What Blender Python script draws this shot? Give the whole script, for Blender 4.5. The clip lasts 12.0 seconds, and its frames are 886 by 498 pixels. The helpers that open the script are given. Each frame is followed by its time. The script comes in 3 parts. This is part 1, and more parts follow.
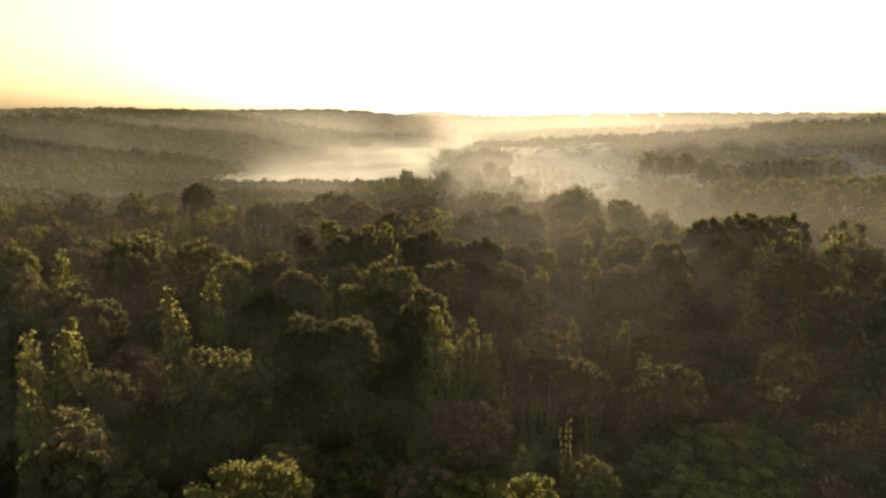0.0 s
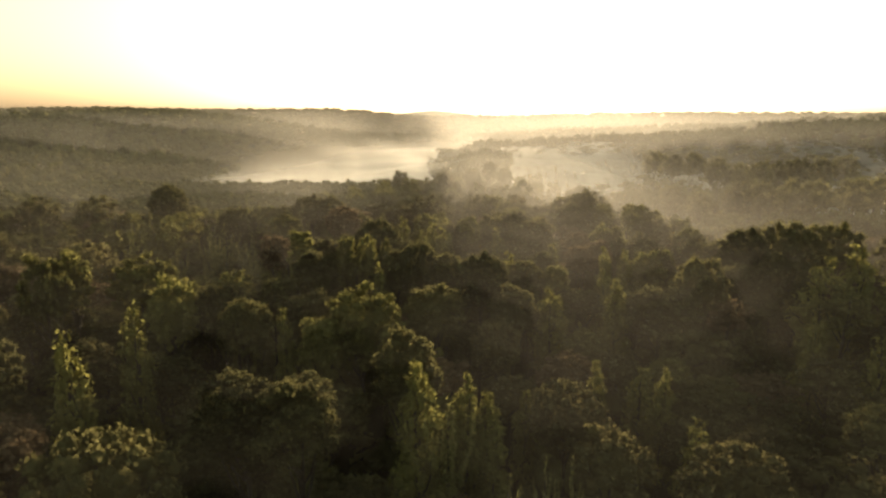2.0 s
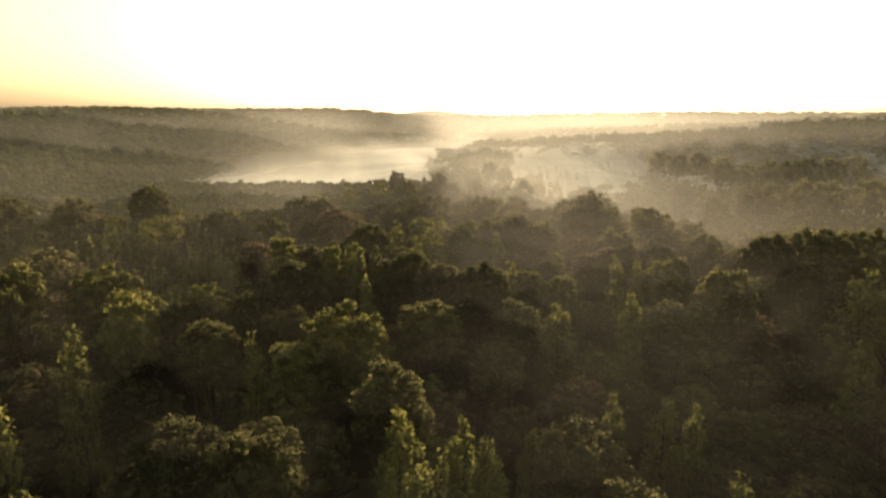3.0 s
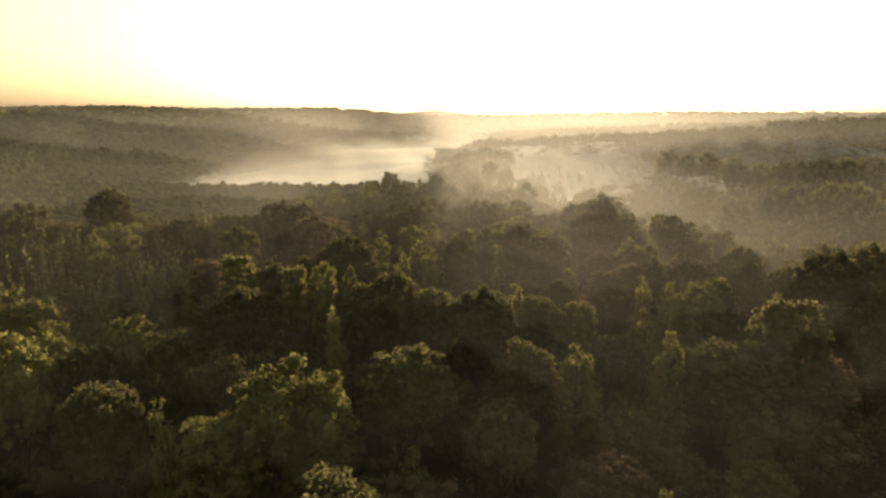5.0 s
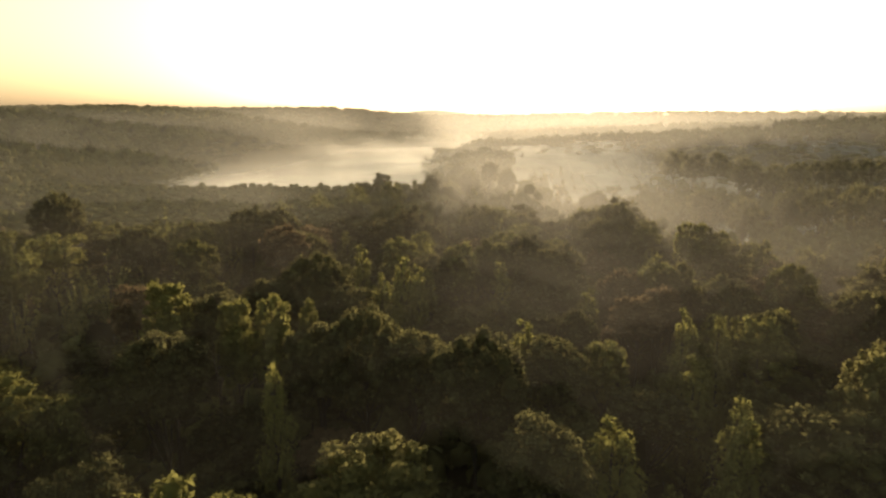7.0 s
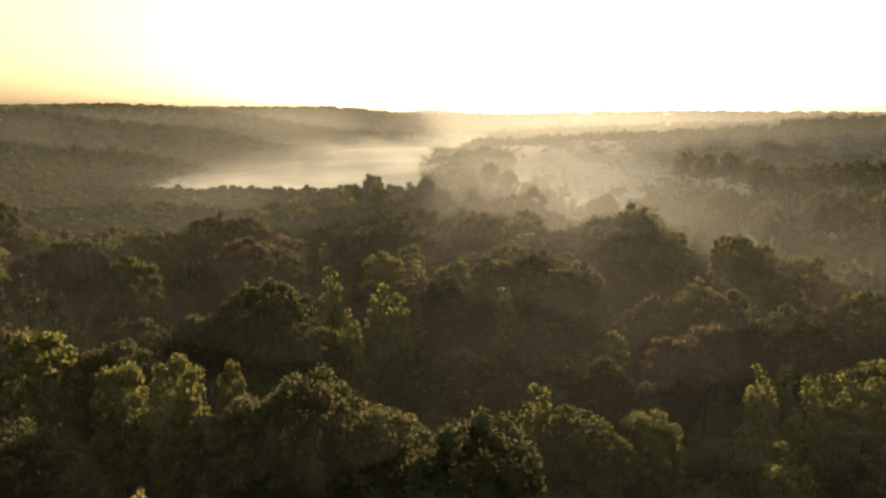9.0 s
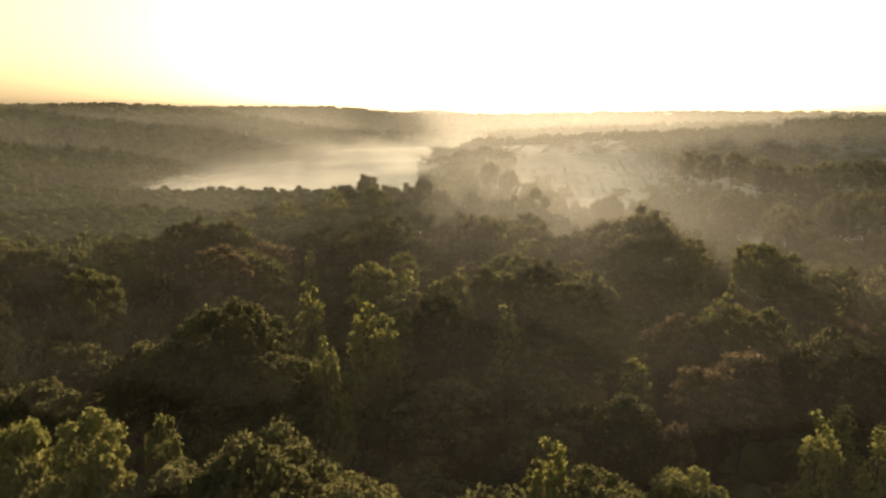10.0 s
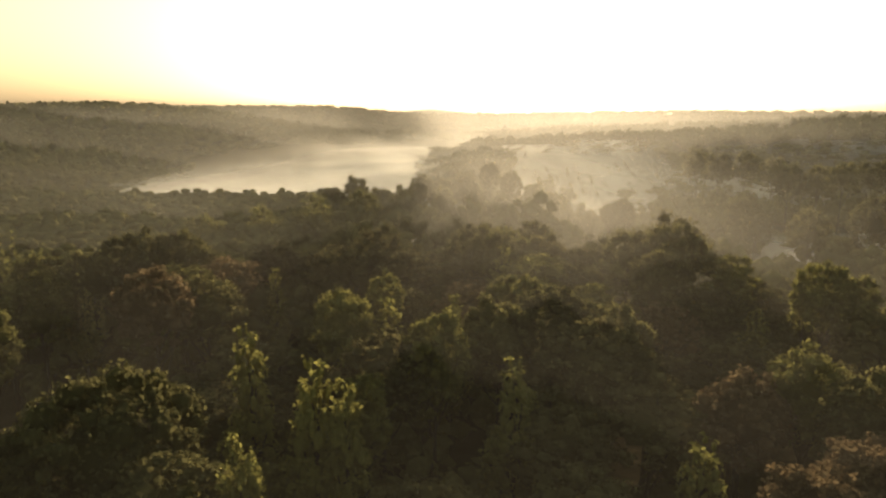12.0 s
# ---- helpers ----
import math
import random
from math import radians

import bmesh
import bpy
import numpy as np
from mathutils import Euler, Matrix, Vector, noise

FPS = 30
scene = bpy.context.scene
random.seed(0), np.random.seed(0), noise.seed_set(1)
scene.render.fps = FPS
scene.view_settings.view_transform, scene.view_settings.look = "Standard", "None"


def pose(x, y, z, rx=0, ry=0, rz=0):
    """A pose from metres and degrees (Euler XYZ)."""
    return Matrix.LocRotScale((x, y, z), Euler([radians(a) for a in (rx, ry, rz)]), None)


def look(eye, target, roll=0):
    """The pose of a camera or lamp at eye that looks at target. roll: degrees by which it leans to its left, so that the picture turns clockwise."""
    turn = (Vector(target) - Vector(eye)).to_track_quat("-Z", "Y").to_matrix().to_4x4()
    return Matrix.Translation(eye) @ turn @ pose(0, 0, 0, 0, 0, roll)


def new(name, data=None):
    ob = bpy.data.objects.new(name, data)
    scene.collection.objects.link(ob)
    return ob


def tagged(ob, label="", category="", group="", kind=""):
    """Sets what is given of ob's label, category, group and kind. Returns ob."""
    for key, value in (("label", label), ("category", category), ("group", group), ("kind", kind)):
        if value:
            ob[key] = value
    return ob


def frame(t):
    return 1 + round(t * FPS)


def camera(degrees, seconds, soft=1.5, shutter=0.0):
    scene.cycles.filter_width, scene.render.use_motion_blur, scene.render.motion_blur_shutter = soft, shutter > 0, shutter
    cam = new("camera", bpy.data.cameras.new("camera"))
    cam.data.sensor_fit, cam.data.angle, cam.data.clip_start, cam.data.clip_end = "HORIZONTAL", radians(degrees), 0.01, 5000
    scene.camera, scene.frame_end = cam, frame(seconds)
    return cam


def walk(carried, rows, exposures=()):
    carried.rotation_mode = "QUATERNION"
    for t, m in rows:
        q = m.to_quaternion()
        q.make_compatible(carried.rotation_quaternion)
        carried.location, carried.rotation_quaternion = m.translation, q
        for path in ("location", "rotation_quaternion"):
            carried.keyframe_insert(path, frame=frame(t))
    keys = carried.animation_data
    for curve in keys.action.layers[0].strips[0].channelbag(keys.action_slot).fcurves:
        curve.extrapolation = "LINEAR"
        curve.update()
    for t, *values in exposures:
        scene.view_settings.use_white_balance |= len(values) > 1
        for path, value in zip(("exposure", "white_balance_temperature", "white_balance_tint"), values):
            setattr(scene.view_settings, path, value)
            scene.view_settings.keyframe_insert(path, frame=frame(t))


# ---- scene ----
# the flight: straight ahead over the woods, sinking gently
cam = camera(70.0, 12.0, soft=2.5)
METRES, EYE, TILT, LEAN, TURN = 99.0, 42.0, -11.9, 0.0, 0.0
PACE = [(0.0, 0.0), (0.5, .0455), (1.0, .0923), (1.5, .1339), (2.0, .1761), (2.5, .2217), (3.0, .2656), (5.0, .43), (5.5, .4743),
        (6.0, .5137), (6.5, .557), (7.0, .5963), (9.0, .762), (9.5, .8001), (10.0, .8426), (10.5, .8848), (11.0, .9219),
        (11.5, .9629), (12.0, 1.0)]
walk(cam, [(t, pose(0, 0, EYE, TILT, LEAN, TURN) @ pose(METRES * .0686 * s, METRES * s, METRES * .1437 * s,
                                                        90 - .059 * t / 12, -.209 * t / 12, -.151 * t / 12)) for t, s in PACE],
     [(0.0, 3.7, 8200, -3), (6.0, 3.6, 8200, -3), (12.0, 3.5, 8200, -3)])

# ---- light ----
scene.cycles.transparent_max_bounces = 48  # light passes many thin layers of mist
SUN_AZIMUTH, SUN_HEIGHT = 10.2, 4.6
to_sun = Vector((math.sin(radians(SUN_AZIMUTH)), math.cos(radians(SUN_AZIMUTH)), math.tan(radians(SUN_HEIGHT)))).normalized()
sun = new("sun", bpy.data.lights.new("sun", "SUN"))
sun.data.energy, sun.data.angle, sun.data.color = 3.2, radians(6.0), (1.0, .835, .72)
sun.matrix_world = look((0, 0, 300), Vector((0, 0, 300)) - to_sun)
world = bpy.data.worlds.new("world")
scene.world = world
world.use_nodes = True
wn = world.node_tree.nodes
sky = wn.new("ShaderNodeTexSky")
sky.sky_type, sky.sun_disc = "NISHITA", False
sky.sun_elevation, sky.sun_rotation = radians(SUN_HEIGHT), radians(SUN_AZIMUTH)
sky.air_density, sky.dust_density, sky.ozone_density = 1.0, 2.5, 1.0
soften = wn.new("ShaderNodeHueSaturation")
soften.inputs["Hue"].default_value, soften.inputs["Saturation"].default_value = .497, .6
world.node_tree.links.new(sky.outputs["Color"], soften.inputs["Color"])
world.node_tree.links.new(soften.outputs["Color"], wn["Background"].inputs["Color"])
wn["Background"].inputs["Strength"].default_value = 0.03


# ---- materials ----
def material(name):
    m = bpy.data.materials.new(name)
    m.use_nodes = True
    m.node_tree.nodes.clear()
    nodes = m.node_tree.nodes

    def add(kind, **inputs):
        n = nodes.new("ShaderNode" + kind)
        for key, value in inputs.items():
            key = int(key[1:]) if key[0] == "_" else key.replace("_", " ")
            if isinstance(value, bpy.types.NodeSocket):
                m.node_tree.links.new(value, n.inputs[key])
            else:
                n.inputs[key].default_value = value
        return n
    out = add("OutputMaterial")
    return m, add, lambda socket: m.node_tree.links.new(socket, out.inputs["Surface"])


def ramp(node, *stops):
    e = node.color_ramp.elements
    while len(e) < len(stops):
        e.new(.5)
    for k, (at, colour) in enumerate(stops):
        e[k].position, e[k].color = at, (*colour, 1)
    return node


def leaf_material(name, dark, mid, light, clear=.27):
    """Leaves: each leaf and each tree has its own tone; light shines through them."""
    m, add, end = material(name)
    info, geo = add("ObjectInfo"), add("NewGeometry")
    coord = add("TexCoord")
    patch = add("TexNoise", Vector=coord.outputs["Object"], Scale=.35, Detail=3.0)
    mix = add("Math", _0=geo.outputs["Random Per Island"], _1=.25)
    mix.operation = "MULTIPLY"
    mix2 = add("Math", _0=info.outputs["Random"], _1=.5)
    mix2.operation = "MULTIPLY"
    mix3 = add("Math", _0=patch.outputs["Fac"], _1=.45)
    mix3.operation = "MULTIPLY"
    s1 = add("Math", _0=mix.outputs[0], _1=mix2.outputs[0])
    s2 = add("Math", _0=s1.outputs[0], _1=mix3.outputs[0])
    r = ramp(add("ValToRGB", Fac=s2.outputs[0]), (.15, dark), (.5, mid), (.95, light))
    d = add("BsdfDiffuse", Color=r.outputs["Color"], Roughness=.6)
    t = add("BsdfTranslucent", Color=r.outputs["Color"])
    x = add("MixShader", _0=clear, _1=d.outputs[0], _2=t.outputs[0])
    end(x.outputs[0])
    return m


def bark_material(name, dark, light):
    m, add, end = material(name)
    coord = add("TexCoord")
    scale = add("Mapping", Vector=coord.outputs["Object"], Scale=(6, 6, 1.2))
    n = add("TexNoise", Vector=scale.outputs[0], Scale=2.0, Detail=6.0)
    r = ramp(add("ValToRGB", Fac=n.outputs["Fac"]), (.3, dark), (.7, light))
    bump = add("Bump", Height=n.outputs["Fac"], Strength=.6, Distance=.05)
    d = add("BsdfPrincipled", Base_Color=r.outputs["Color"], Roughness=.95, Specular_IOR_Level=.1, Normal=bump.outputs[0])
    end(d.outputs[0])
    return m


def ground_material(name, *stops):
    m, add, end = material(name)
    coord = add("TexCoord")
    big = add("TexNoise", Vector=coord.outputs["Object"], Scale=.02, Detail=5.0)
    fine = add("TexNoise", Vector=coord.outputs["Object"], Scale=.8, Detail=6.0)
    both = add("Mix", Factor=.4, A=big.outputs["Fac"], B=fine.outputs["Fac"])
    r = ramp(add("ValToRGB", Fac=both.outputs[0]), *stops)
    bump = add("Bump", Height=fine.outputs["Fac"], Strength=.8, Distance=.4)
    d = add("BsdfPrincipled", Base_Color=r.outputs["Color"], Roughness=1.0, Specular_IOR_Level=0.0, Normal=bump.outputs[0])
    end(d.outputs[0])
    return m


LEAF = {
    "oak": leaf_material("oak_leaves", (.040, .038, .018), (.074, .068, .031), (.125, .111, .046)),
    "elm": leaf_material("elm_leaves", (.044, .039, .021), (.078, .069, .033), (.122, .104, .047)),
    "poplar": leaf_material("poplar_leaves", (.095, .089, .031), (.148, .137, .045), (.190, .172, .056)),
    "maple": leaf_material("maple_leaves", (.062, .047, .029), (.106, .076, .045), (.150, .104, .058)),
    "ash": leaf_material("ash_leaves", (.058, .055, .022), (.110, .102, .036), (.164, .149, .052)),
    "plume": leaf_material("willow_leaves", (.105, .100, .042), (.175, .162, .062), (.230, .208, .076)),
    "far": leaf_material("far_leaves", (.078, .073, .034), (.108, .099, .043), (.143, .129, .055), .1),
}
BARK = bark_material("bark", (.03, .026, .02), (.075, .063, .048))
FLOOR = ground_material("forest_floor", (.3, (.035, .029, .018)), (.55, (.06, .05, .03)), (.75, (.09, .072, .042)))


def haze_material(name, low, high, dense, tint, glow, side=None, thin=None):
    """Thin mist: mostly clear, sends a little of the low sun onward; clears between the heights low and high.
    side: slant, start and full, where it thickens along x + slant * y. thin: two x and the share that is left beyond them."""
    m, add, end = material(name)
    at = add("TexCoord").outputs["Object"]
    xyz = add("SeparateXYZ", Vector=at)
    rise = add("MapRange", Value=xyz.outputs["Z"], _1=float(low), _2=float(high), _3=1.0, _4=0.0)
    rise.interpolation_type = "SMOOTHERSTEP"
    drift = add("TexNoise", Vector=add("Mapping", Vector=at, Scale=(.006, .006, .03) if side is None else (.02, .02, .09)).outputs[0], Scale=1.0, Detail=3.0)
    spread = .25 if side is None else .7
    share = add("MapRange", Value=drift.outputs["Fac"], _1=.3, _2=.7, _3=(1 - spread) * dense, _4=(1 + spread) * dense)
    alpha = add("Math", _0=rise.outputs[0], _1=share.outputs[0])
    alpha.operation = "MULTIPLY"
    if side:
        across = add("Math", _0=xyz.outputs["Y"], _1=side[0], _2=xyz.outputs["X"])
        across.operation = "MULTIPLY_ADD"
        edge = add("MapRange", Value=across.outputs[0], _1=side[1], _2=side[2], _3=0.0, _4=1.0)
        edge.interpolation_type = "SMOOTHSTEP"
        alpha = add("Math", _0=alpha.outputs[0], _1=edge.outputs[0])
        alpha.operation = "MULTIPLY"
    if thin:
        lee = add("MapRange", Value=xyz.outputs["X"], _1=thin[0], _2=thin[1], _3=1.0, _4=thin[2])
        lee.interpolation_type = "SMOOTHSTEP"
        alpha = add("Math", _0=alpha.outputs[0], _1=lee.outputs[0])
        alpha.operation = "MULTIPLY"
    t = add("BsdfTranslucent", Color=(*tint, 1))
    d = add("BsdfDiffuse", Color=(*tint, 1))
    r = add("BsdfRefraction", Color=(.9, .845, .78, 1), Roughness=.95, IOR=1.45)
    body = add("MixShader", _0=.5, _1=t.outputs[0], _2=d.outputs[0])
    mist = add("MixShader", _0=glow, _1=body.outputs[0], _2=r.outputs[0])
    end(add("MixShader", _0=alpha.outputs[0], _1=add("BsdfTransparent").outputs[0], _2=mist.outputs[0]).outputs[0])
    return m


def veil_material(name, colour):
    """A faint level veil, thicker the farther on."""
    m, add, end = material(name)
    along = add("SeparateXYZ", Vector=add("TexCoord").outputs["Object"])
    share = add("MapRange", Value=along.outputs["Y"], _1=95.0, _2=225.0, _3=.004, _4=.07)
    share.interpolation_type = "SMOOTHSTEP"
    t = add("BsdfTranslucent", Color=(*colour, 1))
    d = add("BsdfDiffuse", Color=(*colour, 1))
    body = add("MixShader", _0=.5, _1=t.outputs[0], _2=d.outputs[0])
    end(add("MixShader", _0=share.outputs[0], _1=add("BsdfTransparent").outputs[0], _2=body.outputs[0]).outputs[0])
    return m


def mist_material(name, slant, start, full, far, least, most):
    """Ground mist in drifts: thickens from start to full along x + slant * y, ends at far."""
    m, add, end = material(name)
    at = add("TexCoord").outputs["Object"]
    xyz = add("SeparateXYZ", Vector=at)
    across = add("Math", _0=xyz.outputs["Y"], _1=slant, _2=xyz.outputs["X"])
    across.operation = "MULTIPLY_ADD"
    rise = add("MapRange", Value=across.outputs[0], _1=start, _2=full, _3=0.0, _4=1.0)
    fall = add("MapRange", Value=xyz.outputs["Y"], _1=far * .33, _2=far, _3=1.0, _4=0.0)
    rise.interpolation_type = fall.interpolation_type = "SMOOTHSTEP"
    drift = add("TexNoise", Vector=add("Mapping", Vector=at, Scale=(.016, .009, .016)).outputs[0], Scale=1.0, Detail=4.0, Distortion=.6)
    share = add("MapRange", Value=drift.outputs["Fac"], _1=.32, _2=.66, _3=least, _4=most)
    a1 = add("Math", _0=rise.outputs[0], _1=fall.outputs[0])
    a2 = add("Math", _0=a1.outputs[0], _1=share.outputs[0])
    a1.operation = a2.operation = "MULTIPLY"
    # fixed normal leaned towards the sun, added to brighten the level mist
    sunward = add("CombineXYZ", X=.02, Y=.7, Z=1.0)
    d = add("BsdfDiffuse", Color=(.8, .77, .725, 1), Normal=sunward.outputs[0])
    t = add("BsdfTranslucent", Color=(.8, .77, .725, 1))
    g = add("BsdfGlossy", Color=(.9, .86, .8, 1), Roughness=.75)
    body = add("MixShader", _0=.15, _1=d.outputs[0], _2=t.outputs[0])
    mist = add("MixShader", _0=.2, _1=body.outputs[0], _2=g.outputs[0])
    end(add("MixShader", _0=a2.outputs[0], _1=add("BsdfTransparent").outputs[0], _2=mist.outputs[0]).outputs[0])
    return m


HAZE_TINT, NEAR_TINT, MIST_TINT = (.066, .063, .0575), (.075, .0685, .061), (.72, .69, .64)
VEIL = veil_material("veil", (.42, .37, .3))
MIST = {
    "meadow": mist_material("meadow_mist", -.2, -290.0, -130.0, 1150.0, .75, .97),
    "valley": mist_material("valley_mist", 0.0, 34.0, 80.0, 1000.0, 0.0, .55),
    "clearing": mist_material("clearing_mist", -.27, 35.0, -25.0, 1500.0, .5, .95),
}


# ---- meshes ----
def mesh(name, verts, faces, mat, smooth=False):
    """A mesh from arrays; faces all of one size."""
    verts, faces = np.asarray(verts, np.float32), np.asarray(faces, np.int32)
    me = bpy.data.meshes.new(name)
    k = faces.shape[1]
    me.vertices.add(len(verts))
    me.vertices.foreach_set("co", verts.ravel())
    me.loops.add(faces.size)
    me.loops.foreach_set("vertex_index", faces.ravel())
    me.polygons.add(len(faces))
    me.polygons.foreach_set("loop_start", np.arange(0, faces.size, k, dtype=np.int32))
    if smooth:
        me.polygons.foreach_set("use_smooth", np.ones(len(faces), bool))
    me.materials.append(mat)
    me.update(calc_edges=True)
    me.validate()
    return me


def ball(cuts):
    """A ball of 20 triangles, each cut further."""
    bm = bmesh.new()
    bmesh.ops.create_icosphere(bm, subdivisions=cuts, radius=1)
    v = np.array([p.co for p in bm.verts], np.float32)
    f = np.array([[p.index for p in q.verts] for q in bm.faces], np.int32)
    bm.free()
    return v, f


BALL = ball(1)


def join(pieces):
    vs, fs, n = [], [], 0
    for v, f in pieces:
        vs.append(v)
        fs.append(f + n)
        n += len(v)
    return np.concatenate(vs), np.concatenate(fs)


def unit(v):
    return v / np.maximum(np.linalg.norm(v, axis=-1, keepdims=True), 1e-6)


def foliage(rng, lobes, count, size, core=.74, up=.25, ruffle=.7):
    """Leaf sprays strewn over the lobes (x, y, z, rx, rz) of a crown, with a dense heart in each. All in triangles."""
    lobes = np.asarray(lobes, float)
    if not count:
        bv, bf = BALL
        return join([(l[:3] + bv * (1 + .16 * rng.normal(size=(len(bv), 1))) * np.array([l[3], l[3], l[4]]), bf) for l in lobes])
    area = lobes[:, 3] * (lobes[:, 3] + lobes[:, 4])
    pick = rng.choice(len(lobes), count, p=area / area.sum())
    way = unit(rng.normal(size=(count, 3)))
    way[:, 2] = np.where(rng.random(count) < .7, np.abs(way[:, 2]), way[:, 2])
    L = lobes[pick]
    rad = np.stack([L[:, 3], L[:, 3], L[:, 4]], 1)
    at = L[:, :3] + way * rad * rng.uniform(.8, 1.0 + .3 * ruffle, (count, 1))
    inside = np.zeros(count)
    for l in lobes:
        inside += (((at - l[:3]) / np.array([l[3], l[3], l[4]])) ** 2).sum(1) < .6
    keep = inside < 1
    at, way = at[keep], way[keep]
    n = len(at)
    normal = unit(way + rng.normal(size=(n, 3)) * ruffle + np.array([0, 0, up]))
    side = unit(np.cross(normal, rng.normal(size=(n, 3))))
    top = np.cross(normal, side)
    s = size * rng.uniform(.55, 1.35, (n, 1))
    sag = normal * s * .25
    v = np.stack([at - side * s * .42, at - top * s * .72 - sag, at + side * s * .42, at + top * s * .72 - sag], 1).reshape(-1, 3)
    i = np.arange(n)[:, None] * 4
    f = np.concatenate([i + [0, 1, 2], i + [0, 2, 3]])
    pieces = [(v, f)]
    bv, bf = BALL
    for l in lobes:
        if core:
            j = 1 + .16 * rng.normal(size=(len(bv), 1))
            pieces.append((l[:3] + bv * j * np.array([l[3], l[3], l[4]]) * core, bf))
    return join(pieces)


def tube(path, radii, sides=6):
    path, radii = np.asarray(path, float), np.asarray(radii, float)
    vs, fs = [], []
    for k, (p, r) in enumerate(zip(path, radii)):
        t = unit(path[min(k + 1, len(path) - 1)] - path[max(k - 1, 0)])
        a = unit(np.cross(t, [.31, .95, .05]))
        b = np.cross(t, a)
        for s in range(sides):
            w = 2 * math.pi * s / sides
            vs.append(p + r * (math.cos(w) * a + math.sin(w) * b))
        if k:
            for s in range(sides):
                q = (k - 1) * sides
                u = (s + 1) % sides
                fs.append((q + s, q + u, q + sides + u))
                fs.append((q + s, q + sides + u, q + sides + s))
    return np.array(vs), np.array(fs)


def trunk_mesh(rng, height, r, tips):
    """A tapered trunk with limbs to the given tips."""
    bend = rng.normal(size=2) * .25
    line = [(bend[0] * k * k, bend[1] * k * k, height * k) for k in (0, .05, .3, .6, 1)]
    pieces = [tube(line, [r * 1.5, r, r * .8, r * .55, r * .18], 7)]
    for tip in tips:
        z = min(tip[2] - 1.0, height * .8) * rng.uniform(.62, .85)
        a = np.array([bend[0] * (z / height) ** 2, bend[1] * (z / height) ** 2, z])
        b = np.asarray(tip[:3], float)
        m = (a + b) / 2 + np.array([0, 0, -.5])
        pieces.append(tube([a, m, b], [r * .4, r * .28, r * .08], 5))
    return join(pieces)


def oak_lobes(rng, height, radius, deep, n, fine=1.0):
    """A dome of rounded boughs."""
    rz = deep * .5
    mid = height - rz * 1.05
    reach = .98 - .26 * fine
    out = [(0, 0, mid, radius * reach * .86, rz * reach * .86)]
    skew, twist = rng.uniform(0, 6.3, 2)
    for k in range(n):
        c = 1 - 1.85 * (k + .5) / n
        a = k * 2.39996 + rng.uniform(-.3, .3)
        bulge = 1 + .13 * math.sin(2 * a + skew) + .09 * math.sin(3 * a + twist) * math.sin(4 * c + skew)
        q = math.sqrt(max(0, 1 - c * c)) ** .85 * rng.uniform(.86, 1.1) * bulge
        r = radius * rng.uniform(.2, .4) * fine
        out.append((radius * reach * q * math.cos(a), radius * reach * q * math.sin(a),
                    mid + rz * .76 * c * (.5 + .5 * bulge) + rng.normal() * rz * .06, r, r * rng.uniform(.75, 1.05)))
    return out


def poplar_lobes(rng, height, radius, low):
    """A slender cone of upright sprays."""
    out = []
    z = low
    while z < height - .4:
        k = (z - low) / (height - low)
        r = radius * 1.1 * (1 - k) ** .5 * (.6 + .4 * min(1, k * 5)) * rng.uniform(.9, 1.1) + .08
        for j in range(6 if k < .6 else 4 if k < .85 else 2):
            a = rng.uniform(0, 6.3)
            q = r * rng.uniform(.35, .9)
            out.append((q * math.cos(a), q * math.sin(a), z + rng.normal() * .25, r * rng.uniform(.2, .38) + .1, r * rng.uniform(.4, .8) + .25))
        z += max(.5, r * .42)
    return out


def plume_lobes(rng, height, radius):
    """Several pointed leaders side by side, each a narrow cone."""
    out = []
    for k in range(6):
        a = k * 1.05 + rng.uniform(-.3, .3)
        lean = radius * rng.uniform(.55, 1.0) if k else 0
        top = height * (rng.uniform(.8, .96) if k else 1.0)
        for j in range(14):
            q = j / 13
            z = height * .45 + (top - height * .45) * q
            r, b = .9 * (1 - q) ** .75, rng.uniform(0, 6.3)
            out.append((lean * q ** .5 * math.cos(a) + r * .6 * math.cos(b), lean * q ** .5 * math.sin(a) + r * .6 * math.sin(b), z, .12 + .5 * r, .3 + .6 * r))
    return out


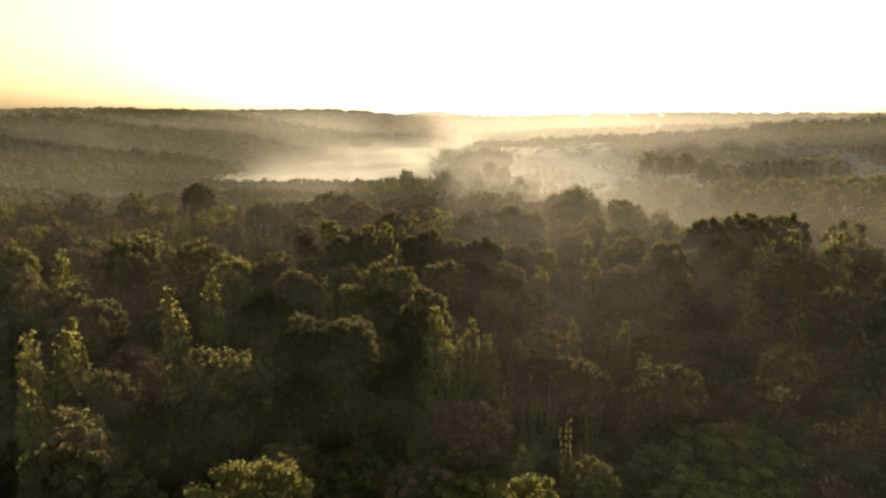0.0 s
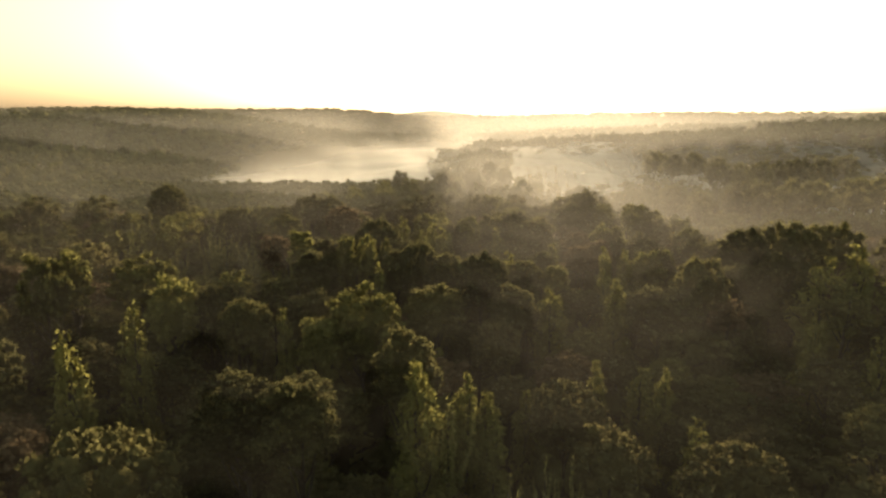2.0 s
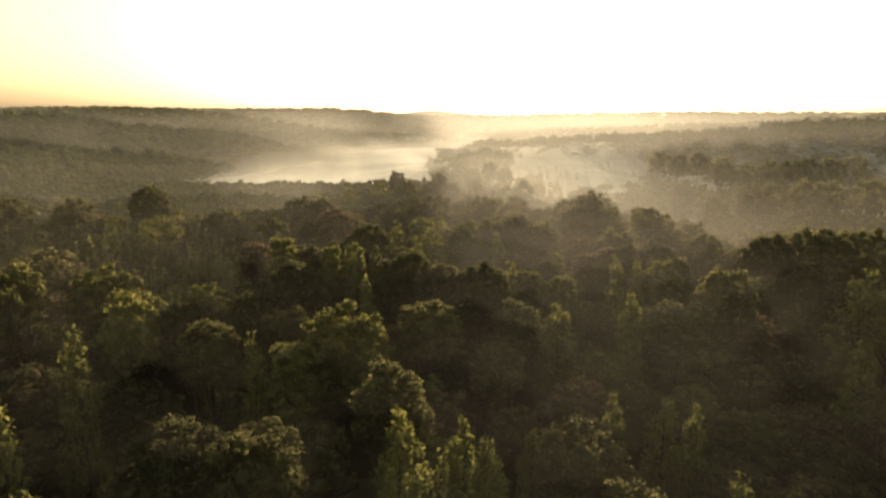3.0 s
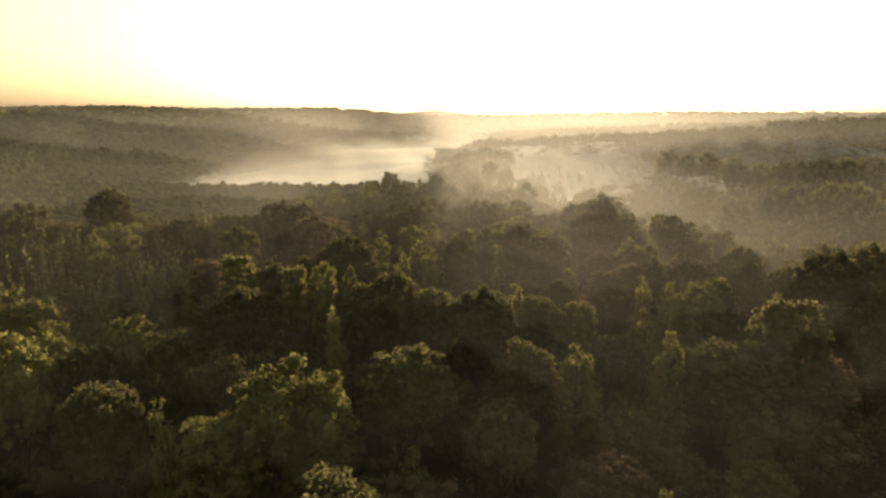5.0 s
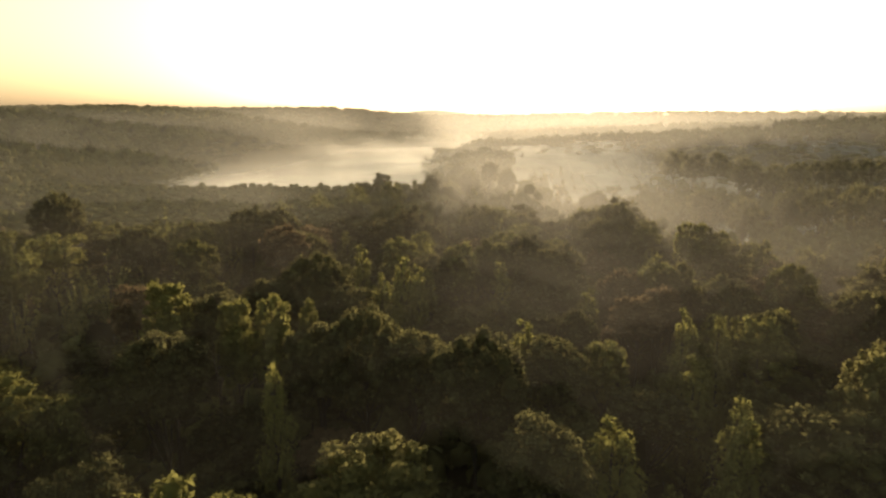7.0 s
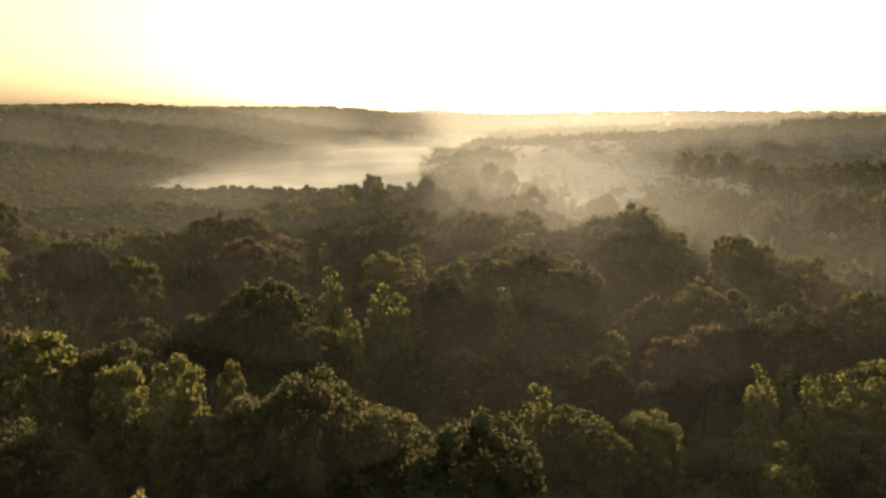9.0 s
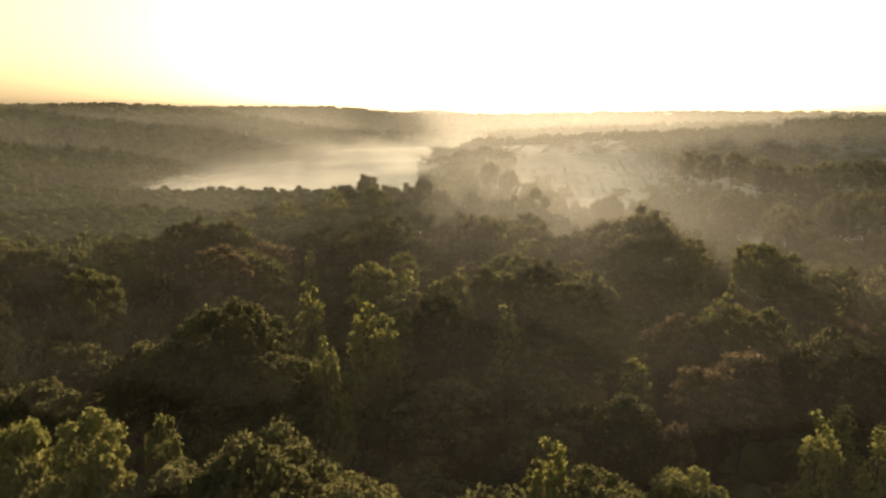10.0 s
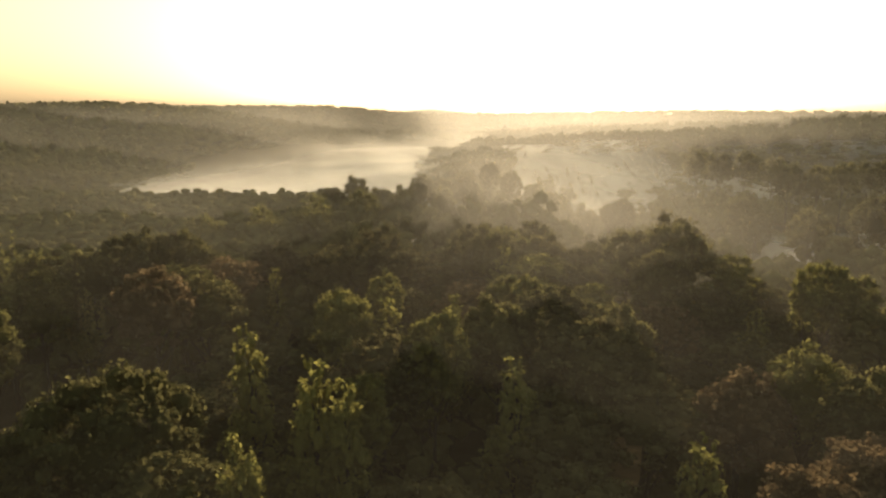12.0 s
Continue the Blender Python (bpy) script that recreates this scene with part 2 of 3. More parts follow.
NEAR, MID, LOW = {}, {}, {}
TALL = 20.0
RADIUS = {"oak": (5.0, 3.1), "ash": (3.9, 2.4), "maple": (4.2, 2.8), "elm": (4.4, 2.8), "poplar": (2.1, 2.1), "plume": (3.6, 3.6)}
for kind in RADIUS:
    for v in range(6):
        rng = np.random.default_rng(100 + 17 * v + len(kind) * 31 + ord(kind[0]))
        h, slim = TALL, v > 2
        r = RADIUS[kind][slim]
        shape = {"oak": (7.0, 9.0, 60, 120, .5), "maple": (7.0, 8.5, 54, 92, .55), "elm": (7.5, 9.0, 54, 92, .56), "ash": (8.5, 9.5, 54, 84, .58)}

        def boughs(few):
            if kind == "poplar":
                return poplar_lobes(rng, h, r, 5.5)
            if kind == "plume":
                return plume_lobes(rng, h, r)
            deep1, deep2, n1, n2, fine = shape[kind]
            return oak_lobes(rng, h, r, deep1 if slim else deep2, (n1 if slim else n2) // (3 if few else 1), fine * (1.3 if slim else 1) * (1.5 if few else 1))
        lobes, coarse = boughs(False), boughs(True)
        tips = [lobes[k] for k in range(1, len(lobes), max(1, len(lobes) // 7))]
        tv, tf = trunk_mesh(rng, h * .9, .26, tips)
        trunk = mesh(kind + "_trunk", tv, tf, BARK, True)
        n = {"oak": 4800, "ash": 3700, "maple": 3800, "elm": 3900, "poplar": 3400, "plume": 3200}[kind] * (3 if slim and kind != "poplar" else 4) // 4
        heart = .5 if kind in ("poplar", "plume") else .74
        NEAR[kind, v] = trunk, mesh(kind + "_crown", *foliage(rng, lobes, n * 3 // 2, .22, heart), LEAF[kind])
        MID[kind, v] = trunk, mesh(kind + "_crown", *foliage(rng, lobes, n * 2 // 3, .285, heart), LEAF[kind])
        LOW[kind, v] = trunk, mesh(kind + "_crown", *foliage(rng, coarse, n * 3 // 10, .37, heart * .8), LEAF[kind])


def ease(a, b, x):
    k = np.clip((x - a) / (b - a), 0, 1)
    return k * k * (3 - 2 * k)


FIELD_LEFT = [285, 400, 478, 600, 730, 900, 1050], [-98, -130, -158, -168, -160, -108, -40]  # the sides of the misty field at each y
FIELD_RIGHT = [285, 330, 480, 730, 800, 950, 1050], [-2, 0, -13, -5, 5, 65, 100]
CREST = [20, 45, 128, 210, 280, 400, 486, 700], [3, 10, 14, 20, 27, 34, 39, 42]  # the wooded ridge beyond the plantation


def ground(x, y):
    """The height of the land."""
    x, y = np.asarray(x, float), np.asarray(y, float)
    z = -4.0 * ease(190, 330, y)
    z = z - 11.5 * ease(0, 42, x - 52 + (y - 125) * .09) * ease(112, 150, y) * (1 - .6 * ease(420, 620, y))
    z = z + 36 * ease(-120, -420, x) * ease(330, 900, y) * (1 - .4 * ease(950, 1500, y))
    z = z + np.interp(x, CREST[0], CREST[1]) * ease(470, 690, y) * (1 - .45 * ease(740, 960, y)) * (1 - .4 * ease(1000, 1500, y))
    z = z + 33 * ease(1150, 2200, y) * (1 - .5 * ease(2400, 3300, y))
    z = z + (5 * np.sin(x * .017 + y * .008) * np.sin(y * .021 - x * .004) + 4 * np.sin(x * .031 - y * .012 + 2) * np.sin(y * .013 + 1)) * .55 * ease(380, 560, y) * (1 - ease(650, 850, y)) * ease(60, 200, np.abs(x + 60))
    z = z + 2.2 * np.sin(x * .011 + 1) * np.sin(y * .013) + 3 * np.sin(x * .006 + y * .004) * ease(400, 700, y)
    return z


def sheet(name, xs, ys, height, mat):
    """One sheet over a grid; xs are fractions of the half width at each y."""
    X, Y = np.meshgrid(xs, ys)
    X = X * (260 + np.maximum(Y, 0) * .95)
    V = np.stack([X, Y, height(X, Y)], -1).reshape(-1, 3)
    n = len(xs)
    i, j = np.meshgrid(np.arange(n - 1), np.arange(len(ys) - 1))
    a = (j * n + i).ravel()
    return mesh(name, V, np.stack([a, a + 1, a + n + 1, a + n], 1), mat, True)


rows_y = np.concatenate([np.arange(-400, 300, 20), 300 * 1.028 ** np.arange(0, 100)])
tagged(new("ground", sheet("ground", np.linspace(-1, 1, 121), rows_y, ground, FLOOR)),
       "dark woodland floor and fields rolling to far ridges", "ground", kind="structure")

# the last ridge on the horizon; emission makes it pale in place of sunlit haze
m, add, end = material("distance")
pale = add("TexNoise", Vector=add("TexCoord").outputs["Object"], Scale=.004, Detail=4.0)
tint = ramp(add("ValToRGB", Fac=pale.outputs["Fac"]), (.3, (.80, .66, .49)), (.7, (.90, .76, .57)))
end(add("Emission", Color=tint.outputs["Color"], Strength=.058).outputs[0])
xs, hs = np.linspace(-3400, 3800, 160), []
for x in xs:
    h = 34 + 40 * math.exp(-((x + 60) / 250) ** 2) + 26 * math.exp(-((x - 2150) / 420) ** 2) + 12 * math.exp(-((x - 900) / 500) ** 2) + 10 * math.exp(-((x + 1500) / 600) ** 2)
    hs.append(h + 2.2 * noise.noise(Vector((x * .03, 0, 0))) + 1.2 * noise.noise(Vector((x * .011, 5, 0))))
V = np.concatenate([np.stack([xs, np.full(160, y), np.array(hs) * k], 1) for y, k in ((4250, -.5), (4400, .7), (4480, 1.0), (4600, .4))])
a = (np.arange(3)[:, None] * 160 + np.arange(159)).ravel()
tagged(new("backdrop", mesh("backdrop", V, np.stack([a, a + 1, a + 161, a + 160], 1), m, True)), "far hills on the horizon, glowing to look pale in haze", "hills", kind="structure")

# ---- trees ----
LABEL = {"oak": ("broadleaf_tree", "tall dark green broadleaf tree with a rounded crown"),
         "ash": ("ash_tree", "yellow-green ash tree with a full rounded crown"),
         "poplar": ("poplar_tree", "slender yellow-green poplar tree with a pointed crown"),
         "elm": ("elm_tree", "dusky olive-green elm tree with a lumpy crown"),
         "maple": ("maple_tree", "rusty brown autumn maple tree with a rounded crown"),
         "plume": ("plumed_tree", "pale yellow-green tree with several feathery leaders")}
planted = []


def grade(x, y):
    """How finely a tree is made: 2 where the flight comes nearest."""
    if y < 135 and abs(x - .05 * y) < 18 + .07 * y:
        return 2
    return 1 if y < 190 and abs(x) < 75 else 0


def plant(kind, x, y, top, width, fine):
    """One tree: an empty at its foot, a trunk and a crown. top: height of its tip over the datum; width: of its crown."""
    slim = width < {"oak": 7.4, "ash": 5.8, "maple": 6.6}.get(kind, 0)
    v = int(abs(x * 7.3 + y * 3.1)) % 3 + 3 * slim
    z = float(ground(x, y)) - .2
    name, label = LABEL[kind]
    tree = tagged(new(name), label, "tree", name.replace("_", " ") + "s of the wood")
    sz, sx = (top - z) / TALL, width / (2 * RADIUS[kind][slim])
    tree.matrix_basis = pose(x, y, z, 0, 0, (x * 37 + y * 91) % 360) @ Matrix.Diagonal((sx, sx, sz, 1))
    for part_name, me in zip(("trunk", "crown"), (LOW, MID, NEAR)[fine][kind, v]):
        new(part_name, me).parent = tree
    planted.append((x, y, width / 2))
    counts[kind] += 1
    return tree


def grow(kind, spots):
    """Trees that stand out of the wood: x, y, the height of the tip and the width of the crown."""
    for x, y, top, width in spots:
        plant(kind, x, y, top, width * (1.5 if kind == "poplar" else 1.08), grade(x, y))


counts = {k: 0 for k in LABEL}
# over the first third of the flight
grow("oak", [(-20.6, 54.5, 21.6, 8.4), (-13.7, 62, 22.1, 6.4), (-9.7, 61.5, 22.3, 6.6), (-30.3, 51.5, 20.4, 7.6), (-28, 44, 20.2, 6.4),
             (-42.5, 73, 21, 8), (39.2, 67.6, 16.5, 6.6), (-19.6, 81.6, 22.4, 5.6), (-1.8, 68.8, 23.2, 5.8), (-26, 92.8, 21, 7),
             (50, 117.5, 23.8, 8), (57, 118, 24.7, 9), (65, 120, 24.2, 9), (36.8, 102, 22.2, 7.2), (-14.2, 88.4, 21.2, 5.2),
             (.2, 90.8, 21.3, 6.6), (10.4, 95.4, 19.8, 6.2), (30.4, 99.2, 18.8, 9.6), (-16.6, 103.5, 22.8, 6.4), (-22.5, 39.5, 18, 6)])
grow("ash", [(-11.9, 35, 22.2, 6.8), (6.1, 37.9, 19.2, 3.6), (11.7, 44.8, 15.9, 4.6), (-47.7, 98.6, 24, 5), (-48.6, 93.8, 24.9, 5.4),
             (-41.1, 104.4, 21.9, 9), (-31, 90, 22.9, 6), (-32.4, 95, 21.2, 5.6), (-66, 95.5, 23, 6.4), (-7.6, 82.6, 23.4, 8.2),
             (-11.4, 79.5, 21.2, 5), (34, 115.3, 20.3, 5), (-21.1, 97.7, 20.8, 3.8), (-27.2, 101, 20.5, 5.2)])
# a maple given darker elm leaves in place of the shade on it
grow("elm", [(-25.5, 39.2, 21.4, 6.6)])
grow("maple", [(-31.5, 60.5, 19.5, 5.4)])
grow("poplar", [(-36, 58.2, 23.2, 3.2), (-30, 66.8, 23.8, 2.9), (-28.9, 76.1, 23.5, 2.7), (-.5, 61.4, 23.5, 3.2), (3, 65.8, 20.6, 2.8),
                (5.2, 67.2, 18.4, 2.6), (51.4, 98, 23.1, 4.6), (56.2, 98.8, 24.5, 4.4), (61.4, 97.5, 24.5, 4.8), (46.5, 79.2, 18.7, 3),
                (43.1, 85, 19, 3), (-33.2, 47.2, 21.7, 2.5), (22.2, 73.8, 17.7, 2.1), (-55, 89.2, 23.5, 3), (-40, 57.7, 22, 2.6),
                (24.4, 98.6, 20, 2.9), (19.4, 97, 14.4, 2), (17, 78.1, 16.8, 1.9), (9.2, 74.4, 15.2, 2), (15.6, 98.4, 18.6, 3.4),
                (-15.5, 80.9, 21.5, 1.9), (-7.2, 99.4, 22.1, 2)])
grow("plume", [(6.1, 58.8, 15.4, 2), (9, 60.9, 15.7, 2.2), (11, 61, 15.6, 2.2), (15.3, 60.2, 14.7, 2), (10.3, 47, 17.8, 2.2), (1.6, 64, 19, 4.2)])
# over the middle of the flight
grow("oak", [(6.7, 105.2, 22.1, 8.4), (13.8, 111.6, 19.6, 6), (-2.3, 109.8, 22.9, 7.6), (1.8, 108.6, 21.4, 5.6), (-6.2, 109, 21.8, 5.6),
             (-18, 118, 21.7, 5.4), (-22.7, 130.8, 19.3, 6.4), (-10.8, 130.4, 22.8, 8.8), (-6, 126.4, 20, 6.6), (-15.4, 127.5, 20.6, 6.4),
             (18.3, 123.6, 18.1, 4.8), (33.3, 136.4, 20.2, 5.2), (38, 132.3, 19.7, 7.2), (36.2, 118.4, 20, 4.4), (49.5, 123.4, 20.7, 7),
             (46, 109.6, 19.5, 6.4), (12, 153.5, 19.8, 8.4), (17, 155, 20.6, 9), (21.6, 153.4, 19.6, 7), (30, 107.4, 17, 4.4), (-8.5, 122.5, 17.8, 6)])
grow("ash", [(-10.2, 110.2, 23.8, 3.3), (-13.2, 109.9, 23.9, 3.3), (-7.4, 111.4, 23.2, 1.9), (-21.1, 115, 24.1, 4.4), (33, 141.8, 19.9, 6.2),
             (19.2, 114.8, 18.3, 4), (38, 120.6, 19.4, 4.6), (49.5, 139, 20, 6.6), (6.3, 146.8, 21.1, 5.8), (1.6, 139.8, 18.9, 3.6),
             (-31.8, 149.4, 21.2, 6.4), (-2.5, 157, 20.2, 6)])
grow("maple", [(-26.5, 120.4, 22, 5.2), (26.4, 128.6, 18.5, 5.6), (29.6, 130.2, 19.2, 5.2), (21.9, 123.6, 16.4, 2.2), (28, 140.6, 18.6, 6.4), (-21.5, 159.6, 21.4, 7.8)])
grow("poplar", [(11.7, 114.6, 20.2, 2.7), (27.1, 116.8, 20.4, 2.4), (30.5, 116.2, 20.1, 2.4), (33, 118.5, 19.4, 2.9), (32, 122.2, 18.3, 2.4),
                (25.5, 109.7, 18.4, 2.9), (-.8, 135.3, 21.7, 3), (-2.4, 126.1, 21.6, 2.3), (-6.5, 141, 21.6, 2.8), (12, 140.8, 19.3, 2.9), (1.2, 134.5, 20.6, 2.4)])
# the end of the spur and its edges
grow("oak", [(33, 172.6, 20.2, 7.4), (37.7, 182.4, 22, 7.6), (-33, 180.6, 21.2, 8.2), (-28, 183.4, 20.5, 8), (-38, 178.4, 18.6, 7), (-19, 166.2, 18.6, 9),
             (-46.5, 162.6, 20.4, 8), (-69, 178.5, 24.2, 10), (23.3, 209, 17.7, 6.4), (-86, 176, 21.5, 9), (-97, 170, 22, 10)])
grow("ash", [(24.2, 169.4, 17.4, 5), (14.9, 166.4, 19.2, 6), (35, 203.4, 15.1, 6.4), (40.4, 170.1, 20.5, 4.6), (43.8, 161.2, 21.6, 3.4), (45.8, 160.6, 21.8, 3.2),
             (48.4, 165.5, 20.9, 3.6), (50.2, 163.2, 19.9, 4.6), (56.8, 163, 18.3, 5.8), (.5, 168.1, 18.6, 4.6), (-42, 174.8, 19.4, 7), (-35.6, 164, 19.5, 7),
             (-34.3, 209.3, 18.7, 5.4), (-26, 215.4, 19.4, 6), (-18, 222.4, 20.3, 6.8), (-10, 235.4, 20.3, 7)])
grow("poplar", [(32, 176.4, 15.2, 3), (37, 158, 18, 2.6), (8, 160, 18.5, 2.6)])

for kind, x, y, top, width in (("oak", -14.9, 260.4, 20.6, 6.6), ("oak", -21, 262, 17.6, 7), ("oak", -9, 262, 17.4, 7), ("oak", 1.7, 260.4, 21.2, 6.4), ("ash", 7, 264, 18, 7),
                               ("oak", 22, 300, 21.4, 7), ("oak", 29, 302, 18.6, 8), ("oak", 14, 296, 18.2, 8), ("ash", 36, 298, 15.6, 8), ("oak", 7, 290, 17.4, 8), ("ash", 42, 296, 12.6, 8), ("oak", 53.4, 272.6, 12.2, 7), ("oak", 57.4, 275, 13.6, 8),
                               ("oak", 27, 190, 17, 9), ("oak", 31, 195, 16, 10), ("ash", 21, 186, 17, 9), ("oak", 25, 180, 16.5, 9), ("oak", 39, 193, 15, 11)):
    plant(kind, x, y, top, width, 1)
for x, y, top, width in ((133, 413, 21, 17), (145, 415, 18, 14), (156, 412, 20, 14), (168, 408, 17, 14), (150, 360, 17, 15), (163, 362, 16, 13), (176, 366, 17.5, 15),
                         (190, 372, 17, 14), (203, 376, 18, 15), (218, 382, 18, 15), (234, 386, 19, 16), (98, 254, 13.3, 12),
                         (109, 247, 17.8, 12), (119, 250, 17, 12), (128, 246, 18.5, 12), (138, 250, 18, 14), (152, 248, 19, 13),
                         (165, 256, 19, 14), (180, 262, 19, 13), (194, 268, 20, 15), (210, 276, 20, 14), (108, 309, 9.4, 13), (101, 286, 7, 10), (112, 318, 9, 12)):
    plant("oak", x, y, top, width, 0)

# the wood: what grows between the trees above
rng = np.random.default_rng(5)
far_pieces = []
for y in np.arange(18, 300, 6.8):
    half = 16 + y * .74
    for x in np.arange(-half, half, 6.8):
        px, py = x + rng.uniform(-2.4, 2.4), y + rng.uniform(-2.4, 2.4)
        draw, hdraw, wdraw = rng.random(), rng.normal(), rng.uniform(.75, 1.25)
        if py > 112:
            hdraw, wdraw = hdraw * 1.5, wdraw * 1.2
            if draw * 91.7 % 1 < .3 and not (190 < py < 300 and -20 < px < 36):
                continue
        if any((px - a) ** 2 + (py - b) ** 2 < (.55 * (c + 3.2)) ** 2 for a, b, c in planted):
            continue
        kind = "oak" if draw < .36 else "elm" if draw < .66 else "poplar" if draw < .74 else "maple" if draw < .84 else "ash"
        # near left: darker elm leaves stand in for the weaker light there
        if py < 110 and px < -8 and kind != "oak":
            kind = "elm"
        if py > 150 and px < -22 and .2 < draw < .6:
            kind = "ash"
        over = (20.4 + .9 * hdraw) if draw * 7.3 % 1 < (0 if abs(px) < (48 if py < 120 else 78) else .3) else 15.2 + 1.6 * hdraw
        if py < 170 and abs(px) < 60:
            over -= 1.8
        if py > 138 and -80 < px < -26:
            kind, over = "plume" if draw < .4 else "ash", 18.2 + .9 * hdraw
        if py > 185 and px < -18:
            over = 16.0 + .4 * hdraw
        if py > 185:
            over = min(over, 18.5 + .8 * hdraw)
        slope = px > 72 + (py - 170) * .3 and 165 < py < 262
        if py > 158 and px > 52 - (py - 125) * .09 and (py > 205 or rng.random() < .6) and not slope:
            continue
        if py > 188 and px < -20 - (py - 188) * .02:
            continue
        if (py > 272 and not -18 < px < 34) or (py > 205 and 36 < px < .36 * py and not slope):
            continue
        top = over + float(ground(px, py)) * (1.0 if px > 0 else .3)
        if slope:
            top = np.interp(py, [170, 250], [7, 16.5]) + 1.2 * hdraw
        width = 2 * RADIUS[kind][0] * wdraw * .85
        fine = 1 if py < 150 and abs(px - .05 * py) < 26 else 0
        if py < 200 and counts[kind] < 300:
            plant(kind, px, py, top, width, fine)
        else:
            far_pieces.append((px, py, top, width))


def clump(x, y):
    """Uneven growth over the woods, 0.6 to 1.35."""
    return .97 + .28 * noise.noise(Vector((x * .006, y * .009, 8.2))) * (y > 470) + .25 * noise.noise(Vector((x * .022, y * .013, 3.1)))


def wood(name, label, places, seeds, count, size, mat=LEAF["far"], deep=.5, aspect=.55, ruffle=.24):
    """Many trees in one: clumps of leaf sprays on trunks."""
    protos = []
    for s in range(5):
        r = np.random.default_rng(seeds + s)
        lobes = oak_lobes(r, 1.0, .5, deep, 9 if count > 100 else 4 if count else 3)
        lobes = [lobes[0]] + [(*l[:4], l[4] * aspect) for l in lobes[1:]]
        protos.append(foliage(r, lobes, count, size, .86, ruffle=ruffle))
    vs, fs, n = [], [], 0
    for k, (x, y, top, width) in enumerate(places):
        z = float(ground(x, y))
        v, f = protos[k % 5]
        a = k * 2.399
        c, s_ = math.cos(a), math.sin(a)
        top = z + min((top - z) * (clump(x, y) if y > 280 else 1), 20.5 if y < 650 else 18.5)
        q = np.stack([(v[:, 0] * c - v[:, 1] * s_) * width + x, (v[:, 0] * s_ + v[:, 1] * c) * width + y, v[:, 2] * (top - z) + z], 1)
        vs.append(q)
        fs.append(f + n)
        n += len(q)
    return tagged(new(name, mesh(name, np.concatenate(vs), np.concatenate(fs), mat, count < 100)), label, "woodland", kind="stuff")


def cleared(x, y):
    """The cleared slope with the young plantation."""
    return (36 if y < 363 else 7 + .11 * (y - 99)) < x < (.21 * y + 8 if y < 480 else .36 * y - 29) and y < 610


def belt(x, y):
    """1 where tall trees stand in the misty valley: two tree lines, a mound of wood and scattered groves."""
    line = abs(y - np.interp(x, [110, 133, 185, 240, 330], [424, 412, 388, 382, 350])) < 15 and x > 118
    line = line or (abs(y - np.interp(x, [90, 150, 210, 300], [250, 256, 281, 300])) < 10 and x > 92)
    mound = ((x - 84) / 32) ** 2 + ((y - 326) / 34) ** 2 < 1 + .4 * noise.noise(Vector((x * .06, y * .06, 4)))
    grove = x > 60 and noise.noise(Vector((x * .014, y * .022, 1.7))) > .27
    return float(line or mound or grove)


wood("middle_wood", "dense mixed wood of green and yellowing trees", far_pieces, 900, 300, .045)
places = []
for y in np.arange(200, 470, 8.0):
    for x in np.arange(-y * .85, y * .85, 8.0):
        px, py = x + rng.uniform(-3, 3), y + rng.uniform(-3, 3)
        edge = 30 * noise.noise(Vector((px * .01, py * .02, 7)))
        if (px < np.interp(py, *FIELD_RIGHT) and px > np.interp(py, *FIELD_LEFT) + .6 * edge) or (cleared(px, py) and belt(px, py) < .5) or (py < 300 and px < 52 + (py < 225) * 6) or (py < 268 and px < 0):
            continue
        strip = (36 if py < 363 else 7 + .11 * (py - 99)) + 14 * noise.noise(Vector((px * .03, py * .03, 2)))
        tall = belt(px, py) if px > strip else 1
        if tall < .5 and rng.random() < .25:
            continue
        high = rng.uniform(14, 18) * (.3 + .7 * float(ease(0, 75, np.interp(py, *FIELD_LEFT) - px))) if px < 0 else rng.uniform(11, 19) * (.35 + .65 * float(ease(0, 34, px - np.interp(py, *FIELD_RIGHT)) * ease(0, 16, strip - px))) if px < strip else rng.uniform(15.5, 20) if tall > .5 else rng.uniform(2.5, 6)
        places.append((px, py, float(ground(px, py)) + high, rng.uniform(9, 14)))
wood("valley_wood", "hazy wood standing in the misty valley", places, 950, 40, .1, deep=.85, aspect=.9, ruffle=.12)
places = []
y = 470.0
while y < 1050:
    for x in np.arange(-y * .85, y * .85, y * .019):
        px, py = x + rng.uniform(-.01, .01) * y, y + rng.uniform(-.012, .012) * y
        if (px < np.interp(py, *FIELD_RIGHT) and px > np.interp(py, *FIELD_LEFT) + 24 * noise.noise(Vector((px * .008, py * .012, 7)))) or cleared(px, py):
            continue
        low = px > 60 and (py < 620 or (py < 860 and noise.noise(Vector((px * .007, py * .014, 1.7))) < -.04))
        low = .5 if low else 1
        if px < 0:
            low *= .35 + .65 * float(ease(0, 90, np.interp(py, *FIELD_LEFT) - px))
        if 0 < px < 60 + (py - 480) * .065:
            low *= .38 + .62 * float(ease(0, 60, px - np.interp(py, *FIELD_RIGHT)))
        places.append((px, py, float(ground(px, py)) + rng.uniform(13, 19) * low, py * .022 * rng.uniform(.8, 1.2)))
    y += y * .02
wood("hillside_wood", "hazy wooded slopes beyond the misty fields", places, 970, 0, .3, deep=.9, aspect=.9)
places = []
y = 1050.0
while y < 2500:
    for x in np.arange(-y * .85, y * .85, y * .02):
        px, py = x + rng.uniform(-.011, .011) * y, y + rng.uniform(-.018, .018) * y
        places.append((px, py, float(ground(px, py)) + rng.uniform(13, 20), py * .024 * rng.uniform(.8, 1.2)))
    y += y * .035
wood("ridge_wood", "far wooded ridge in bright morning haze", places, 990, 0, .4, deep=.9, aspect=.9)

